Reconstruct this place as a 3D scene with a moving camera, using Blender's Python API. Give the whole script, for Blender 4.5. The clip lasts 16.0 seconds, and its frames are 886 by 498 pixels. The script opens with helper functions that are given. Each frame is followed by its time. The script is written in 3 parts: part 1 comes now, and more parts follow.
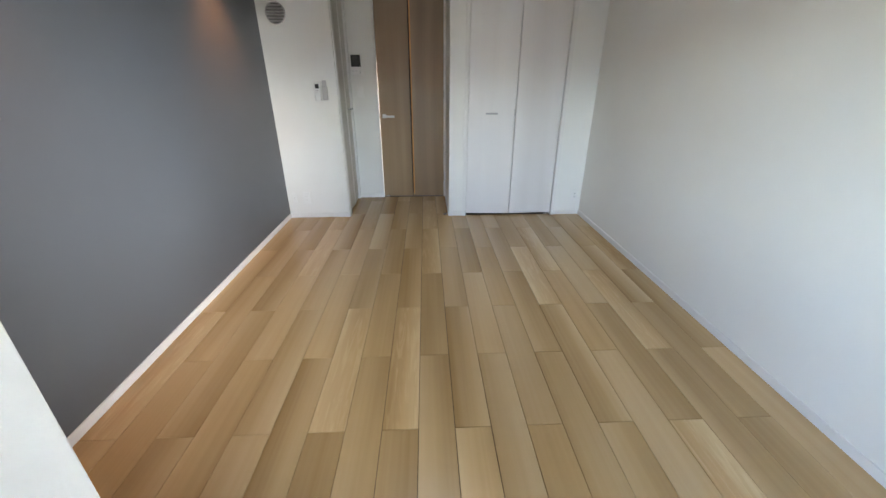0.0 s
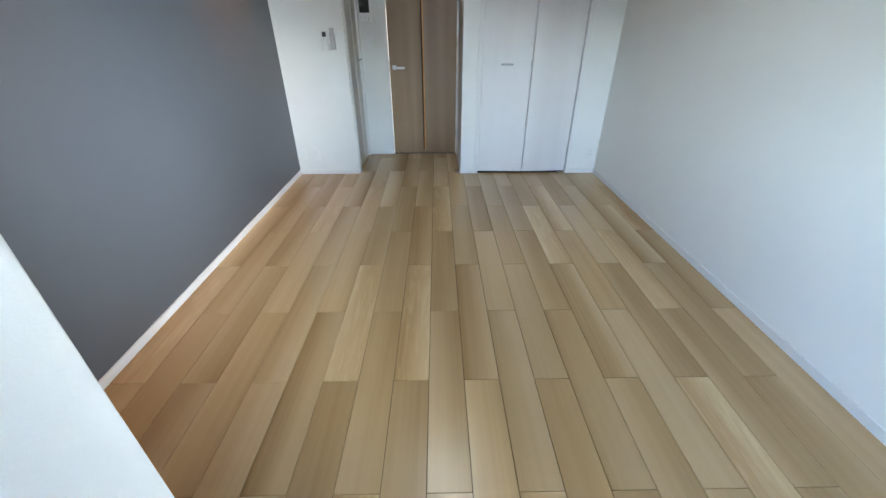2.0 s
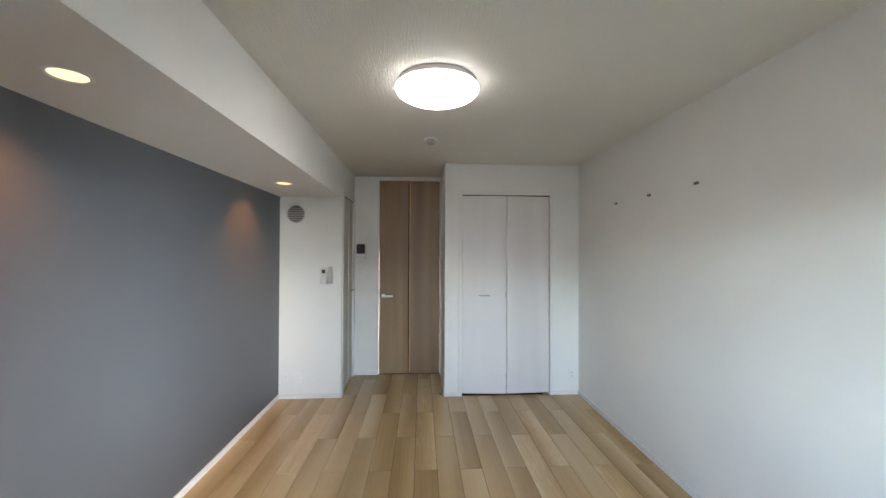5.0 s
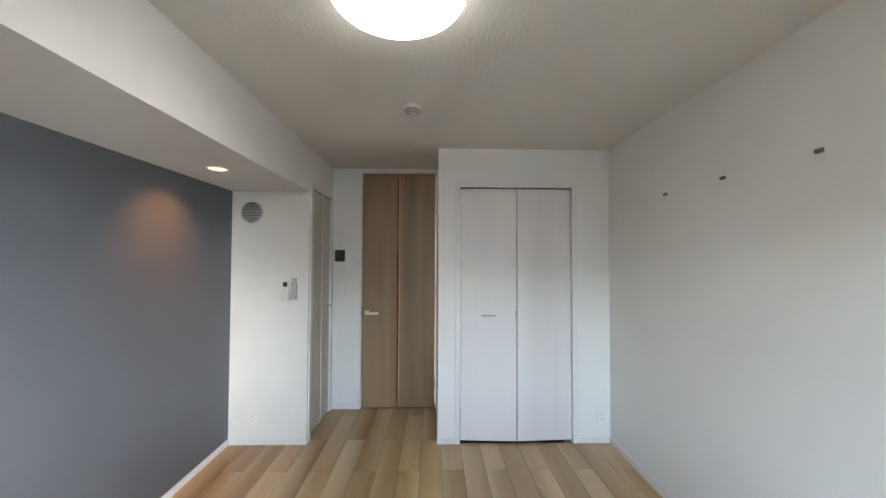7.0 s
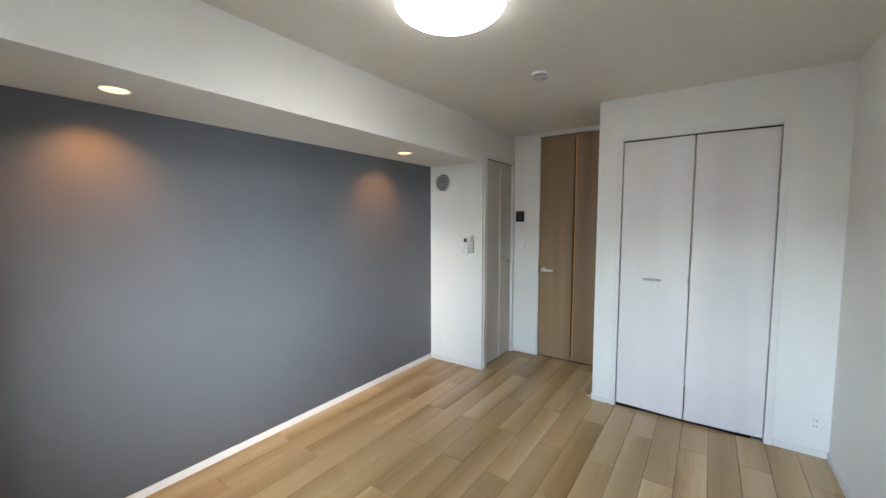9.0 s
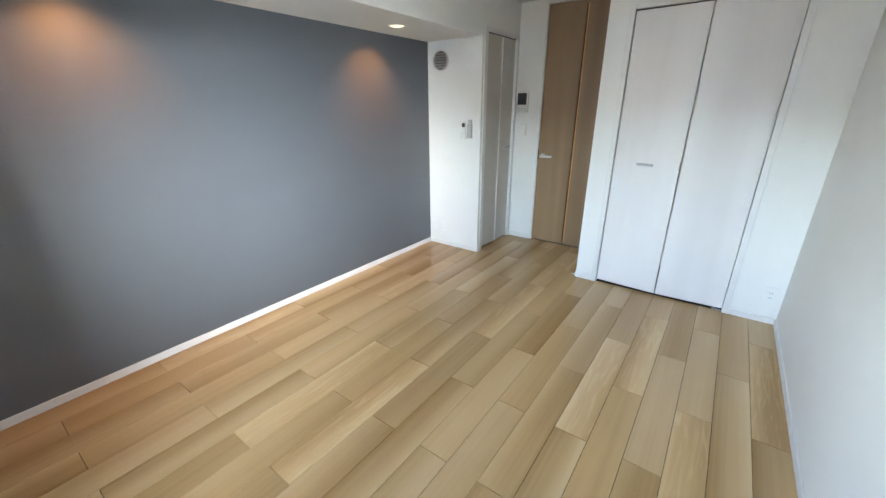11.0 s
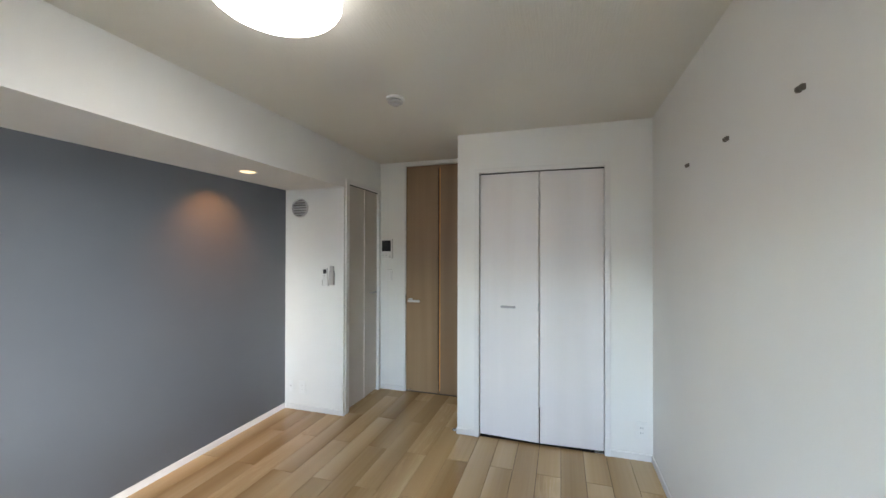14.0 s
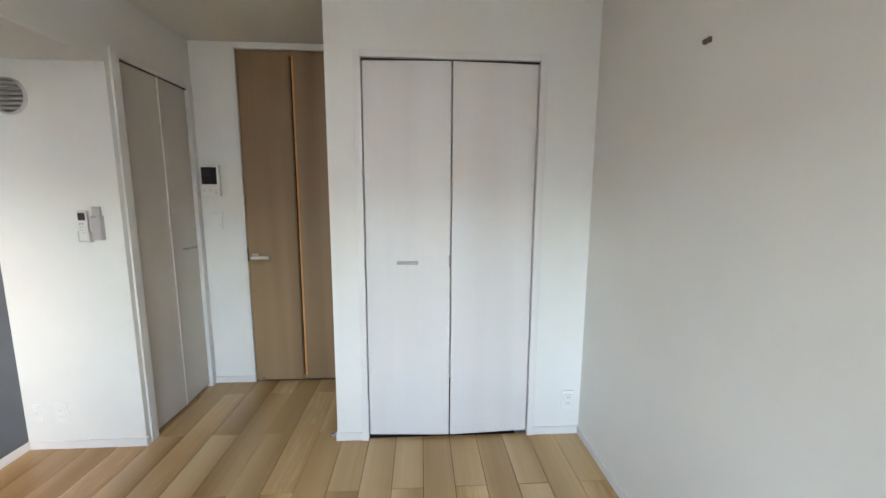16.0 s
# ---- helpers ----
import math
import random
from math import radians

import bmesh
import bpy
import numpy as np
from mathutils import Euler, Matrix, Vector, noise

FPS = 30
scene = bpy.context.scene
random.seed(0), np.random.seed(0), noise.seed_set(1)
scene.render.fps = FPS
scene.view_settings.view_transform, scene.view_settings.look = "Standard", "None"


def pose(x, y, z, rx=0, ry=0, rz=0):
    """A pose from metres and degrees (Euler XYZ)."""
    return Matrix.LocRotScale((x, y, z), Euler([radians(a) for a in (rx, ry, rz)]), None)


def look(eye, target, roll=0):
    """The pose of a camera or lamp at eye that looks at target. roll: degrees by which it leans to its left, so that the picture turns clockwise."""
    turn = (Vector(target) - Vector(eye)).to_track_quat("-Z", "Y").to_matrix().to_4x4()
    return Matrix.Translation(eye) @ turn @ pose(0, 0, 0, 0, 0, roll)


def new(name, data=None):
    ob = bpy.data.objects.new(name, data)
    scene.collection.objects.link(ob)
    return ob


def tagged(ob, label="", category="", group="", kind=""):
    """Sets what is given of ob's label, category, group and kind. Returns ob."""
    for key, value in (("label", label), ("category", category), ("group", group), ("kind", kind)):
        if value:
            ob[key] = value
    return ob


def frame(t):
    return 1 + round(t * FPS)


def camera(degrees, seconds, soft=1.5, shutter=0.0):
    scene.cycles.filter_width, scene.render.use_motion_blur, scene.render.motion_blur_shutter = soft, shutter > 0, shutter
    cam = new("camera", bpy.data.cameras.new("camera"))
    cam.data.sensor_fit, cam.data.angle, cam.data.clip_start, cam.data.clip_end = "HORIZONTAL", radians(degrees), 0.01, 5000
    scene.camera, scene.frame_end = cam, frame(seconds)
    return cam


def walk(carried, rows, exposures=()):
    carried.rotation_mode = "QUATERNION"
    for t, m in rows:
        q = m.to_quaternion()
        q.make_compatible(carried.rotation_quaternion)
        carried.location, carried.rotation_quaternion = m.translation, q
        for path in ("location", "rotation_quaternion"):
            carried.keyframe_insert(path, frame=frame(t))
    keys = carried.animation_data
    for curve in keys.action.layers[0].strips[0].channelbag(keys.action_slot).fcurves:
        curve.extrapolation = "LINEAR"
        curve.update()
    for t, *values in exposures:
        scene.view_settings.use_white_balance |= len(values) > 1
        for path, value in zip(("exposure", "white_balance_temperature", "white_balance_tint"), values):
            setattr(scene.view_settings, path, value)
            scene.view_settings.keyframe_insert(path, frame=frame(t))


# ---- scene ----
cam = camera(98.5, 16.0)
PATH = [
    (0, (0.065, 0.033, 1.349), (0.143, 1.857, 0.532), 0.0),
    (0.5, (0.074, 0.072, 1.319), (0.127, 1.741, 0.218), -0.0),
    (1, (0.081, 0.094, 1.297), (0.122, 1.67, 0.067), -0.2),
    (1.5, (0.064, 0.081, 1.296), (0.093, 1.655, 0.062), -0.1),
    (2, (0.059, 0.039, 1.334), (0.082, 1.768, 0.329), -0.1),
    (2.5, (0.058, 0.006, 1.378), (0.107, 1.857, 0.624), 0.1),
    (3, (0.056, -0.002, 1.407), (0.124, 1.926, 0.878), 0.2),
    (3.5, (0.062, -0.014, 1.436), (0.135, 1.958, 1.109), 0.2),
    (4, (0.051, -0.028, 1.459), (0.137, 1.967, 1.347), 0.2),
    (4.2, (0.069, -0.038, 1.482), (0.145, 1.959, 1.419), 0.2),
    (6.3, (0.028, 0.463, 1.447), (0.21, 2.454, 1.496), 0.3),
    (6.5, (0.088, 0.603, 1.456), (0.258, 2.595, 1.498), 0.2),
    (7, (0.259, 0.806, 1.484), (0.306, 2.805, 1.54), 0.2),
    (7.5, (0.443, 0.94, 1.464), (0.523, 2.937, 1.535), 0.2),
    (8, (0.68, 0.913, 1.449), (0.46, 2.899, 1.545), 0.1),
    (8.5, (0.892, 0.786, 1.472), (0.018, 2.585, 1.469), 0.1),
    (9, (1.044, 0.7, 1.477), (-0.1, 2.333, 1.328), 0.0),
    (9.5, (1.151, 0.671, 1.487), (-0.06, 2.228, 1.158), -0.1),
    (9.7, (1.188, 0.668, 1.509), (-0.031, 2.195, 1.083), -0.2),
    (11.8, (1.201, 0.648, 1.434), (0.135, 2.175, 0.705), 0.1),
    (12, (1.231, 0.641, 1.432), (0.125, 2.205, 0.858), 0.1),
    (12.5, (1.259, 0.618, 1.475), (0.09, 2.227, 1.269), 0.3),
    (13, (1.261, 0.645, 1.478), (0.097, 2.271, 1.488), 0.1),
    (13.5, (1.241, 0.762, 1.436), (0.275, 2.513, 1.474), 0.2),
    (14, (1.093, 0.948, 1.464), (0.501, 2.859, 1.476), 0.1),
    (14.5, (0.978, 1.166, 1.442), (0.808, 3.158, 1.453), 0.2),
    (15, (0.893, 1.465, 1.433), (0.88, 3.465, 1.407), 0.2),
    (15.5, (0.801, 1.692, 1.408), (0.831, 3.685, 1.245), 0.3),
    (16, (0.77, 1.877, 1.401), (0.889, 3.854, 1.118), 0.3),
]
walk(cam, [(t, look(eye, target, roll)) for t, eye, target, roll in PATH], exposures=[(0, 5.14, 7450, 14), (1, 5.22, 6800, 7.5), (2, 5.20, 6600, 9), (3, 5.2, 7050, 11.5), (4, 5.14, 7350, 12.5), (6.5, 5.22, 7300, 14.5), (7.5, 5.32, 7250, 13), (8, 5.36, 7150, 11.5), (9, 5.40, 7200, 12), (9.7, 5.66, 7100, 11), (12, 5.72, 6850, 9.5), (13, 5.62, 7150, 12), (13.5, 5.48, 7150, 11.5), (14, 5.34, 7300, 13), (14.5, 5.45, 7350, 13), (15, 5.6, 7450, 13), (16, 5.58, 7500, 13)])

# ---- world and lights ----
world = bpy.data.worlds.new("sky")
scene.world = world
world.use_nodes = True
wn, wl = world.node_tree.nodes, world.node_tree.links
sky = wn.new("ShaderNodeTexSky")
sky.sky_type, sky.sun_disc = "NISHITA", False
sky.sun_elevation, sky.sun_rotation = radians(25), radians(84)
wl.new(sky.outputs["Color"], wn["Background"].inputs["Color"])
wn["Background"].inputs["Strength"].default_value = 0.15


def lamp(name, kind, m, energy, color, **settings):
    data = bpy.data.lights.new(name, kind)
    data.energy, data.color = energy, color
    for key, value in settings.items():
        setattr(data, key, value)
    ob = new(name, data)
    ob.matrix_world = m
    return ob


# the sun stands beside and behind the building: none falls into the room
lamp("sun", "SUN", look((9.02, 0.95, 4.23), (0, 0, 0)), 1.25, (1.0, 0.95, 0.88), angle=radians(0.5))
# a light portal in the balcony's opening: it gives no light of its own, but guides the sky's
gate = lamp("sky_portal", "AREA", look((0.6, -0.35, 1.01), (0.6, 3.0, 1.01)), 1.0, (1, 1, 1), shape="RECTANGLE", size=2.05, size_y=2.0)
gate.data.cycles.is_portal = True
# added area lamp: stands in for bright south-east sky, aimed at the grey wall
lamp("sky_light", "AREA", look((1.12, -0.27, 0.98), (-1.38, 2.25, 0.78)), 0.46, (0.80, 0.91, 1.0), shape="RECTANGLE", size=0.36, size_y=1.0, spread=radians(42))

# ---- materials ----


def mat(name, rough=0.5, metal=0.0, color=(0.8, 0.8, 0.8)):
    m = bpy.data.materials.new(name)
    m.use_nodes = True
    b = m.node_tree.nodes["Principled BSDF"]
    b.inputs["Base Color"].default_value = (*color, 1)
    b.inputs["Roughness"].default_value, b.inputs["Metallic"].default_value = rough, metal
    return m


def node(m, kind, **inputs):
    n = m.node_tree.nodes.new(kind)
    for key, value in inputs.items():
        n.inputs[key.replace("_", " ")].default_value = value
    return n


def link(m, a, out, b, to):
    m.node_tree.links.new(a.outputs[out], b.inputs[to])


def bsdf(m):
    return m.node_tree.nodes["Principled BSDF"]


def ramp(m, stops):
    r = m.node_tree.nodes.new("ShaderNodeValToRGB")
    e = r.color_ramp.elements
    while len(e) < len(stops):
        e.new(0.5)
    for el, (p, c) in zip(e, stops):
        el.position, el.color = p, (*c, 1)
    return r


def coords(m, scale, kind="Object", turn=(0, 0, 0)):
    c = m.node_tree.nodes.new("ShaderNodeTexCoord")
    p = node(m, "ShaderNodeMapping", Scale=scale, Rotation=turn)
    link(m, c, kind, p, "Vector")
    return p


def bumped(m, source, out, strength, distance, also=None):
    b = node(m, "ShaderNodeBump", Strength=strength, Distance=distance)
    link(m, source, out, b, "Height")
    if also:
        link(m, also, "Normal", b, "Normal")
    link(m, b, "Normal", bsdf(m), "Normal")
    return b


def wallpaper(name, color, rough, weave=0.6, spread=0.03, streak=False):
    """Vinyl wall covering: a fine woven relief and faint larger unevenness."""
    m = mat(name, rough)
    big = node(m, "ShaderNodeTexNoise", Scale=1.3, Detail=3.0)
    link(m, coords(m, (1, 1, 1)), "Vector", big, "Vector")
    r = ramp(m, [(0.3, [c * (1 - spread) for c in color]), (0.7, [min(1, c * (1 + spread)) for c in color])])
    link(m, big, "Fac", r, "Fac")
    link(m, r, "Color", bsdf(m), "Base Color")
    fine = node(m, "ShaderNodeTexNoise", Scale=1.0, Detail=2.0, Roughness=0.6)
    link(m, coords(m, (110, 9, 110) if streak else (240, 240, 560)), "Vector", fine, "Vector")
    lumps = node(m, "ShaderNodeTexNoise", Scale=90.0, Detail=2.0)
    link(m, coords(m, (1, 1, 1)), "Vector", lumps, "Vector")
    first = bumped(m, lumps, "Fac", weave * 0.6, 0.002)
    bumped(m, fine, "Fac", weave, 0.0026 if streak else 0.0012, first)
    return m


def wood(name, dark, mid, light, rough, grain, figure=0.2, vary=0.1, fibre=0.15, gloss_vary=0.04):
    """Grain along the object's own y or z, another cut of it on every piece."""
    m = mat(name, rough)
    info = m.node_tree.nodes.new("ShaderNodeObjectInfo")
    shift = node(m, "ShaderNodeVectorMath")
    shift.operation = "SCALE"
    shift.inputs[0].default_value = (37.0, 91.0, 53.0)
    link(m, info, "Random", shift, "Scale")
    c = m.node_tree.nodes.new("ShaderNodeTexCoord")
    add = node(m, "ShaderNodeVectorMath")
    link(m, c, "Object", add, 0)
    link(m, shift, "Vector", add, 1)
    p = node(m, "ShaderNodeMapping", Scale=grain)
    link(m, add, "Vector", p, "Vector")
    warp = node(m, "ShaderNodeTexNoise", Scale=0.8, Detail=1.5, Distortion=0.5)
    link(m, p, "Vector", warp, "Vector")
    fine = node(m, "ShaderNodeTexNoise", Scale=1.0, Detail=3.0, Roughness=0.6, Distortion=0.4)
    fp = node(m, "ShaderNodeMapping", Scale=[g * (12 if g > 2 else 1.6) for g in grain])
    link(m, add, "Vector", fp, "Vector")
    link(m, fp, "Vector", fine, "Vector")
    # cathedral figure: rings cut across a warped field
    rings = node(m, "ShaderNodeMath")
    rings.operation = "MULTIPLY"
    rings.inputs[1].default_value = 9.0
    link(m, warp, "Fac", rings, 0)
    saw = node(m, "ShaderNodeMath")
    saw.operation = "PINGPONG"
    saw.inputs[1].default_value = 0.5
    link(m, rings, "Value", saw, 0)
    # the figure comes and goes along the boards
    patch = node(m, "ShaderNodeTexNoise", Scale=0.5, Detail=1.0)
    link(m, p, "Vector", patch, "Vector")
    amount = node(m, "ShaderNodeMapRange", From_Min=0.5, From_Max=0.68, To_Min=0.0, To_Max=figure)
    link(m, patch, "Fac", amount, "Value")
    mix1 = node(m, "ShaderNodeMix")
    link(m, amount, "Result", mix1, "Factor")
    link(m, warp, "Fac", mix1, "A")
    link(m, saw, "Value", mix1, "B")
    mix2 = node(m, "ShaderNodeMix", Factor=fibre)
    link(m, mix1, "Result", mix2, "A")
    link(m, fine, "Fac", mix2, "B")
    r = ramp(m, [(0.32, dark), (0.49, mid), (0.66, light)])
    link(m, mix2, "Result", r, "Fac")
    tone = node(m, "ShaderNodeMapRange", To_Min=1 - vary, To_Max=1 + vary)
    link(m, info, "Random", tone, "Value")
    hsv = node(m, "ShaderNodeHueSaturation")
    link(m, tone, "Result", hsv, "Value")
    link(m, r, "Color", hsv, "Color")
    link(m, hsv, "Color", bsdf(m), "Base Color")
    gl = node(m, "ShaderNodeMapRange", To_Min=rough - gloss_vary, To_Max=rough + gloss_vary)
    link(m, fine, "Fac", gl, "Value")
    link(m, gl, "Result", bsdf(m), "Roughness")
    return m


def plain(name, color, rough=0.45, metal=0.0, spread=0.04, scale=14.0):
    m = mat(name, rough, metal)
    n = node(m, "ShaderNodeTexNoise", Scale=scale, Detail=4.0)
    link(m, coords(m, (1, 1, 1)), "Vector", n, "Vector")
    r = ramp(m, [(0.3, [c * (1 - spread) for c in color]), (0.7, [min(1, c * (1 + spread)) for c in color])])
    link(m, n, "Fac", r, "Fac")
    link(m, r, "Color", bsdf(m), "Base Color")
    return m


def glowing(name, color, strength):
    m = mat(name, 0.4, 0, color)
    bsdf(m).inputs["Emission Color"].default_value = (*color, 1)
    bsdf(m).inputs["Emission Strength"].default_value = strength
    return m


WHITE_PAPER = wallpaper("white_wallpaper", (0.725, 0.712, 0.685), 0.75, 0.35)
CEILING_PAPER = wallpaper("ceiling_wallpaper", (0.70, 0.675, 0.615), 0.8, 0.7, streak=True)
GREY_PAPER = wallpaper("slate_wallpaper", (0.0795, 0.0885, 0.1035), 0.5, 0.3, 0.05)
bsdf(GREY_PAPER).inputs["IOR"].default_value = 1.75


def floor_laminate():
    """Taupe oak boards: each another cut, with broad bands, fine fibres, mottling and pale flame figure on some."""
    m = mat("oak_laminate", 0.2)
    info = m.node_tree.nodes.new("ShaderNodeObjectInfo")
    shift = node(m, "ShaderNodeVectorMath")
    shift.operation = "SCALE"
    shift.inputs[0].default_value = (37.0, 91.0, 53.0)
    link(m, info, "Random", shift, "Scale")
    c = m.node_tree.nodes.new("ShaderNodeTexCoord")
    at = node(m, "ShaderNodeVectorMath")
    link(m, c, "Object", at, 0)
    link(m, shift, "Vector", at, 1)

    def field(scale, detail, distortion, rough=0.55):
        p = node(m, "ShaderNodeMapping", Scale=scale)
        link(m, at, "Vector", p, "Vector")
        n = node(m, "ShaderNodeTexNoise", Scale=1.0, Detail=detail, Distortion=distortion, Roughness=rough)
        link(m, p, "Vector", n, "Vector")
        return n

    def scaled(source, a, b, lo, hi):
        r = node(m, "ShaderNodeMapRange", From_Min=a, From_Max=b, To_Min=lo, To_Max=hi)
        link(m, source, "Fac", r, "Value")
        return r

    def math_of(kind, a, b):
        n = node(m, "ShaderNodeMath")
        n.operation = kind
        link(m, a, 0, n, 0)
        link(m, b, 0, n, 1)
        return n

    # each board runs from a dark to a light side, more or less and one way or the other
    across = node(m, "ShaderNodeSeparateXYZ")
    link(m, c, "Object", across, "Vector")
    white = m.node_tree.nodes.new("ShaderNodeTexWhiteNoise")
    white.noise_dimensions = "1D"
    link(m, info, "Random", white, "W")
    lean = node(m, "ShaderNodeMapRange", To_Min=-6.3, To_Max=6.3)
    link(m, white, "Value", lean, "Value")
    slope = node(m, "ShaderNodeMath")
    slope.operation = "MULTIPLY"
    link(m, across, "X", slope, 0)
    link(m, lean, "Result", slope, 1)
    bands = scaled(field((5.0, 0.25, 5.0), 0.0, 0.0, 0.4), 0.25, 0.75, -0.45, 0.45)
    fibres = scaled(field((52, 0.8, 52), 1.5, 0.0), 0.3, 0.7, -0.08, 0.08)
    mottle = scaled(field((12, 0.9, 12), 0.5, 0.0), 0.3, 0.7, -0.10, 0.10)
    flame = scaled(field((34, 3.0, 34), 2.0, 1.6), 0.50, 0.66, 0.0, 0.30)
    where = node(m, "ShaderNodeMapRange", From_Min=0.80, From_Max=0.82)
    link(m, info, "Random", where, "Value")
    grain = math_of("ADD", math_of("ADD", bands, fibres), math_of("ADD", mottle, math_of("MULTIPLY", flame, where)))
    total = math_of("ADD", grain, slope)
    tone = node(m, "ShaderNodeMapRange", From_Min=-0.75, From_Max=0.85)
    link(m, total, "Value", tone, "Value")
    r = ramp(m, [(0.0, (0.300, 0.182, 0.086)), (0.45, (0.468, 0.316, 0.170)), (1.0, (0.615, 0.452, 0.280))])
    link(m, tone, "Result", r, "Fac")
    vary = node(m, "ShaderNodeMapRange", To_Min=0.91, To_Max=1.08)
    link(m, info, "Random", vary, "Value")
    hue = node(m, "ShaderNodeHueSaturation")
    hue.inputs["Saturation"].default_value = 1.08
    link(m, vary, "Result", hue, "Value")
    link(m, r, "Color", hue, "Color")
    link(m, hue, "Color", bsdf(m), "Base Color")
    gloss = node(m, "ShaderNodeMapRange", From_Min=-0.10, From_Max=0.10, To_Min=0.21, To_Max=0.27)
    link(m, mottle, "Result", gloss, "Value")
    link(m, gloss, "Result", bsdf(m), "Roughness")
    return m


FLOOR_WOOD = floor_laminate()
DOOR_WOOD = wood("taupe_door_veneer", (0.200, 0.119, 0.060), (0.246, 0.151, 0.078), (0.294, 0.188, 0.102), 0.42, (6, 6, 0.4), 0.1, 0.0, 0.12)
DOOR_WHITE = wood("white_door_veneer", (0.635, 0.602, 0.59), (0.67, 0.638, 0.628), (0.70, 0.667, 0.655), 0.42, (6, 6, 0.4), 0.1, 0.0, 0.12)
# the white veneer again, with the passage's shade and brown bounce in its colour
DOOR_WHITE_SHADED = wood("shaded_white_door_veneer", (0.490, 0.448, 0.398), (0.52, 0.478, 0.428), (0.55, 0.508, 0.458), 0.42, (6, 6, 0.4), 0.1, 0.0, 0.12)
SILVER = plain("satin_silver", (0.62, 0.62, 0.61), 0.32, 0.75)
HANDLE_GREY = plain("satin_grey_metal", (0.34, 0.34, 0.345), 0.35, 0.6)
PLASTIC_DARK = plain("dark_grey_plastic", (0.20, 0.19, 0.19), 0.6)
VENT_GREY = plain("vent_grey", (0.46, 0.435, 0.43), 0.5)
GROOVE_WOOD = plain("orange_wood_edge", (0.68, 0.32, 0.115), 0.22, 0, 0.12, 9)
TRIM_WHITE = plain("white_trim", (0.69, 0.672, 0.655), 0.45, 0, 0.02, 6)
PLASTIC_WHITE = plain("white_plastic", (0.73, 0.72, 0.70), 0.4, 0, 0.02, 30)
PLASTIC_GREY = plain("pale_grey_plastic", (0.58, 0.57, 0.55), 0.45, 0, 0.03, 30)
PLASTIC_MARK = plain("grey_print", (0.28, 0.28, 0.29), 0.5)
PLASTIC_BLACK = plain("black_plastic", (0.018, 0.018, 0.02), 0.4)
SCREEN = plain("black_screen", (0.006, 0.006, 0.007), 0.3)
CHROME = plain("satin_chrome", (0.72, 0.72, 0.72), 0.22, 1.0)
BRONZE = plain("dark_bronze", (0.17, 0.15, 0.13), 0.5, 0.35)
ALUMINIUM = plain("aluminium", (0.55, 0.56, 0.57), 0.38, 1.0)
GAP_SHADE = plain("under_door_shade", (0.055, 0.030, 0.018), 0.5, 0, 0.15, 12)
DARK_GAP = plain("dark_underlay", (0.016, 0.011, 0.008), 0.95)
CONCRETE = plain("concrete", (0.38, 0.37, 0.35), 0.85, 0, 0.15, 5)
PANEL = plain("grey_panel", (0.17, 0.17, 0.165), 0.8, 0, 0.1, 4)
FACADE = plain("facade", (0.52, 0.44, 0.37), 0.9, 0, 0.15, 0.2)
GROUND = plain("ground", (0.22, 0.21, 0.19), 0.9, 0, 0.3, 0.3)
LAMP_GLOW = glowing("lamp_diffuser", (0.90, 0.95, 1.0), 0.5)
# the dome's emission is set weaker towards its rim
depth = node(LAMP_GLOW, "ShaderNodeSeparateXYZ")
link(LAMP_GLOW, LAMP_GLOW.node_tree.nodes.new("ShaderNodeTexCoord"), "Generated", depth, "Vector")
rim = node(LAMP_GLOW, "ShaderNodeMapRange", From_Min=0.35, From_Max=1.0, To_Min=0.5, To_Max=0.26)
link(LAMP_GLOW, depth, "Z", rim, "Value")
link(LAMP_GLOW, rim, "Result", bsdf(LAMP_GLOW), "Emission Strength")
WARM_GLOW = glowing("downlight_glow", (1.0, 0.75, 0.42), 0.05)
GLASS = bpy.data.materials.new("clear_glass")
GLASS.use_nodes = True
bsdf(GLASS).inputs["Transmission Weight"].default_value = 1.0
bsdf(GLASS).inputs["Roughness"].default_value = 0.0
bsdf(GLASS).inputs["IOR"].default_value = 1.45

# ---- mesh helpers ----


def mesh_of(name, bm, material, smooth=False):
    bmesh.ops.recalc_face_normals(bm, faces=bm.faces)
    me = bpy.data.meshes.new(name)
    bm.to_mesh(me)
    bm.free()
    me.materials.append(material)
    if smooth:
        me.shade_smooth()
        me.set_sharp_from_angle(angle=radians(35))
    return me


def part(name, bm, material, parent=None, label="", smooth=False):
    ob = new(name, mesh_of(name, bm, material, smooth))
    if parent:
        ob.parent = parent
        ob.matrix_parent_inverse = parent.matrix_world.inverted()
    return tagged(ob, label)


def thing(name, at, label, category, group="", kind=""):
    ob = new(name)
    ob.empty_display_size = 0.05
    ob.matrix_world = Matrix.Translation(at)
    return tagged(ob, label, category, group, kind)


def add_box(bm, x0, x1, y0, y1, z0, z1, bevel=0.0, segments=2):
    made = bmesh.ops.create_cube(bm, size=1.0)["verts"]
    for v in made:
        v.co = ((x0 + x1) / 2 + v.co.x * (x1 - x0), (y0 + y1) / 2 + v.co.y * (y1 - y0), (z0 + z1) / 2 + v.co.z * (z1 - z0))
    if bevel:
        edges = {e for v in made for e in v.link_edges}
        bmesh.ops.bevel(bm, geom=list(edges), offset=bevel, segments=segments, affect="EDGES", profile=0.5)
    return bm


def box(*dims, bevel=0.0, segments=2):
    return add_box(bmesh.new(), *dims, bevel=bevel, segments=segments)


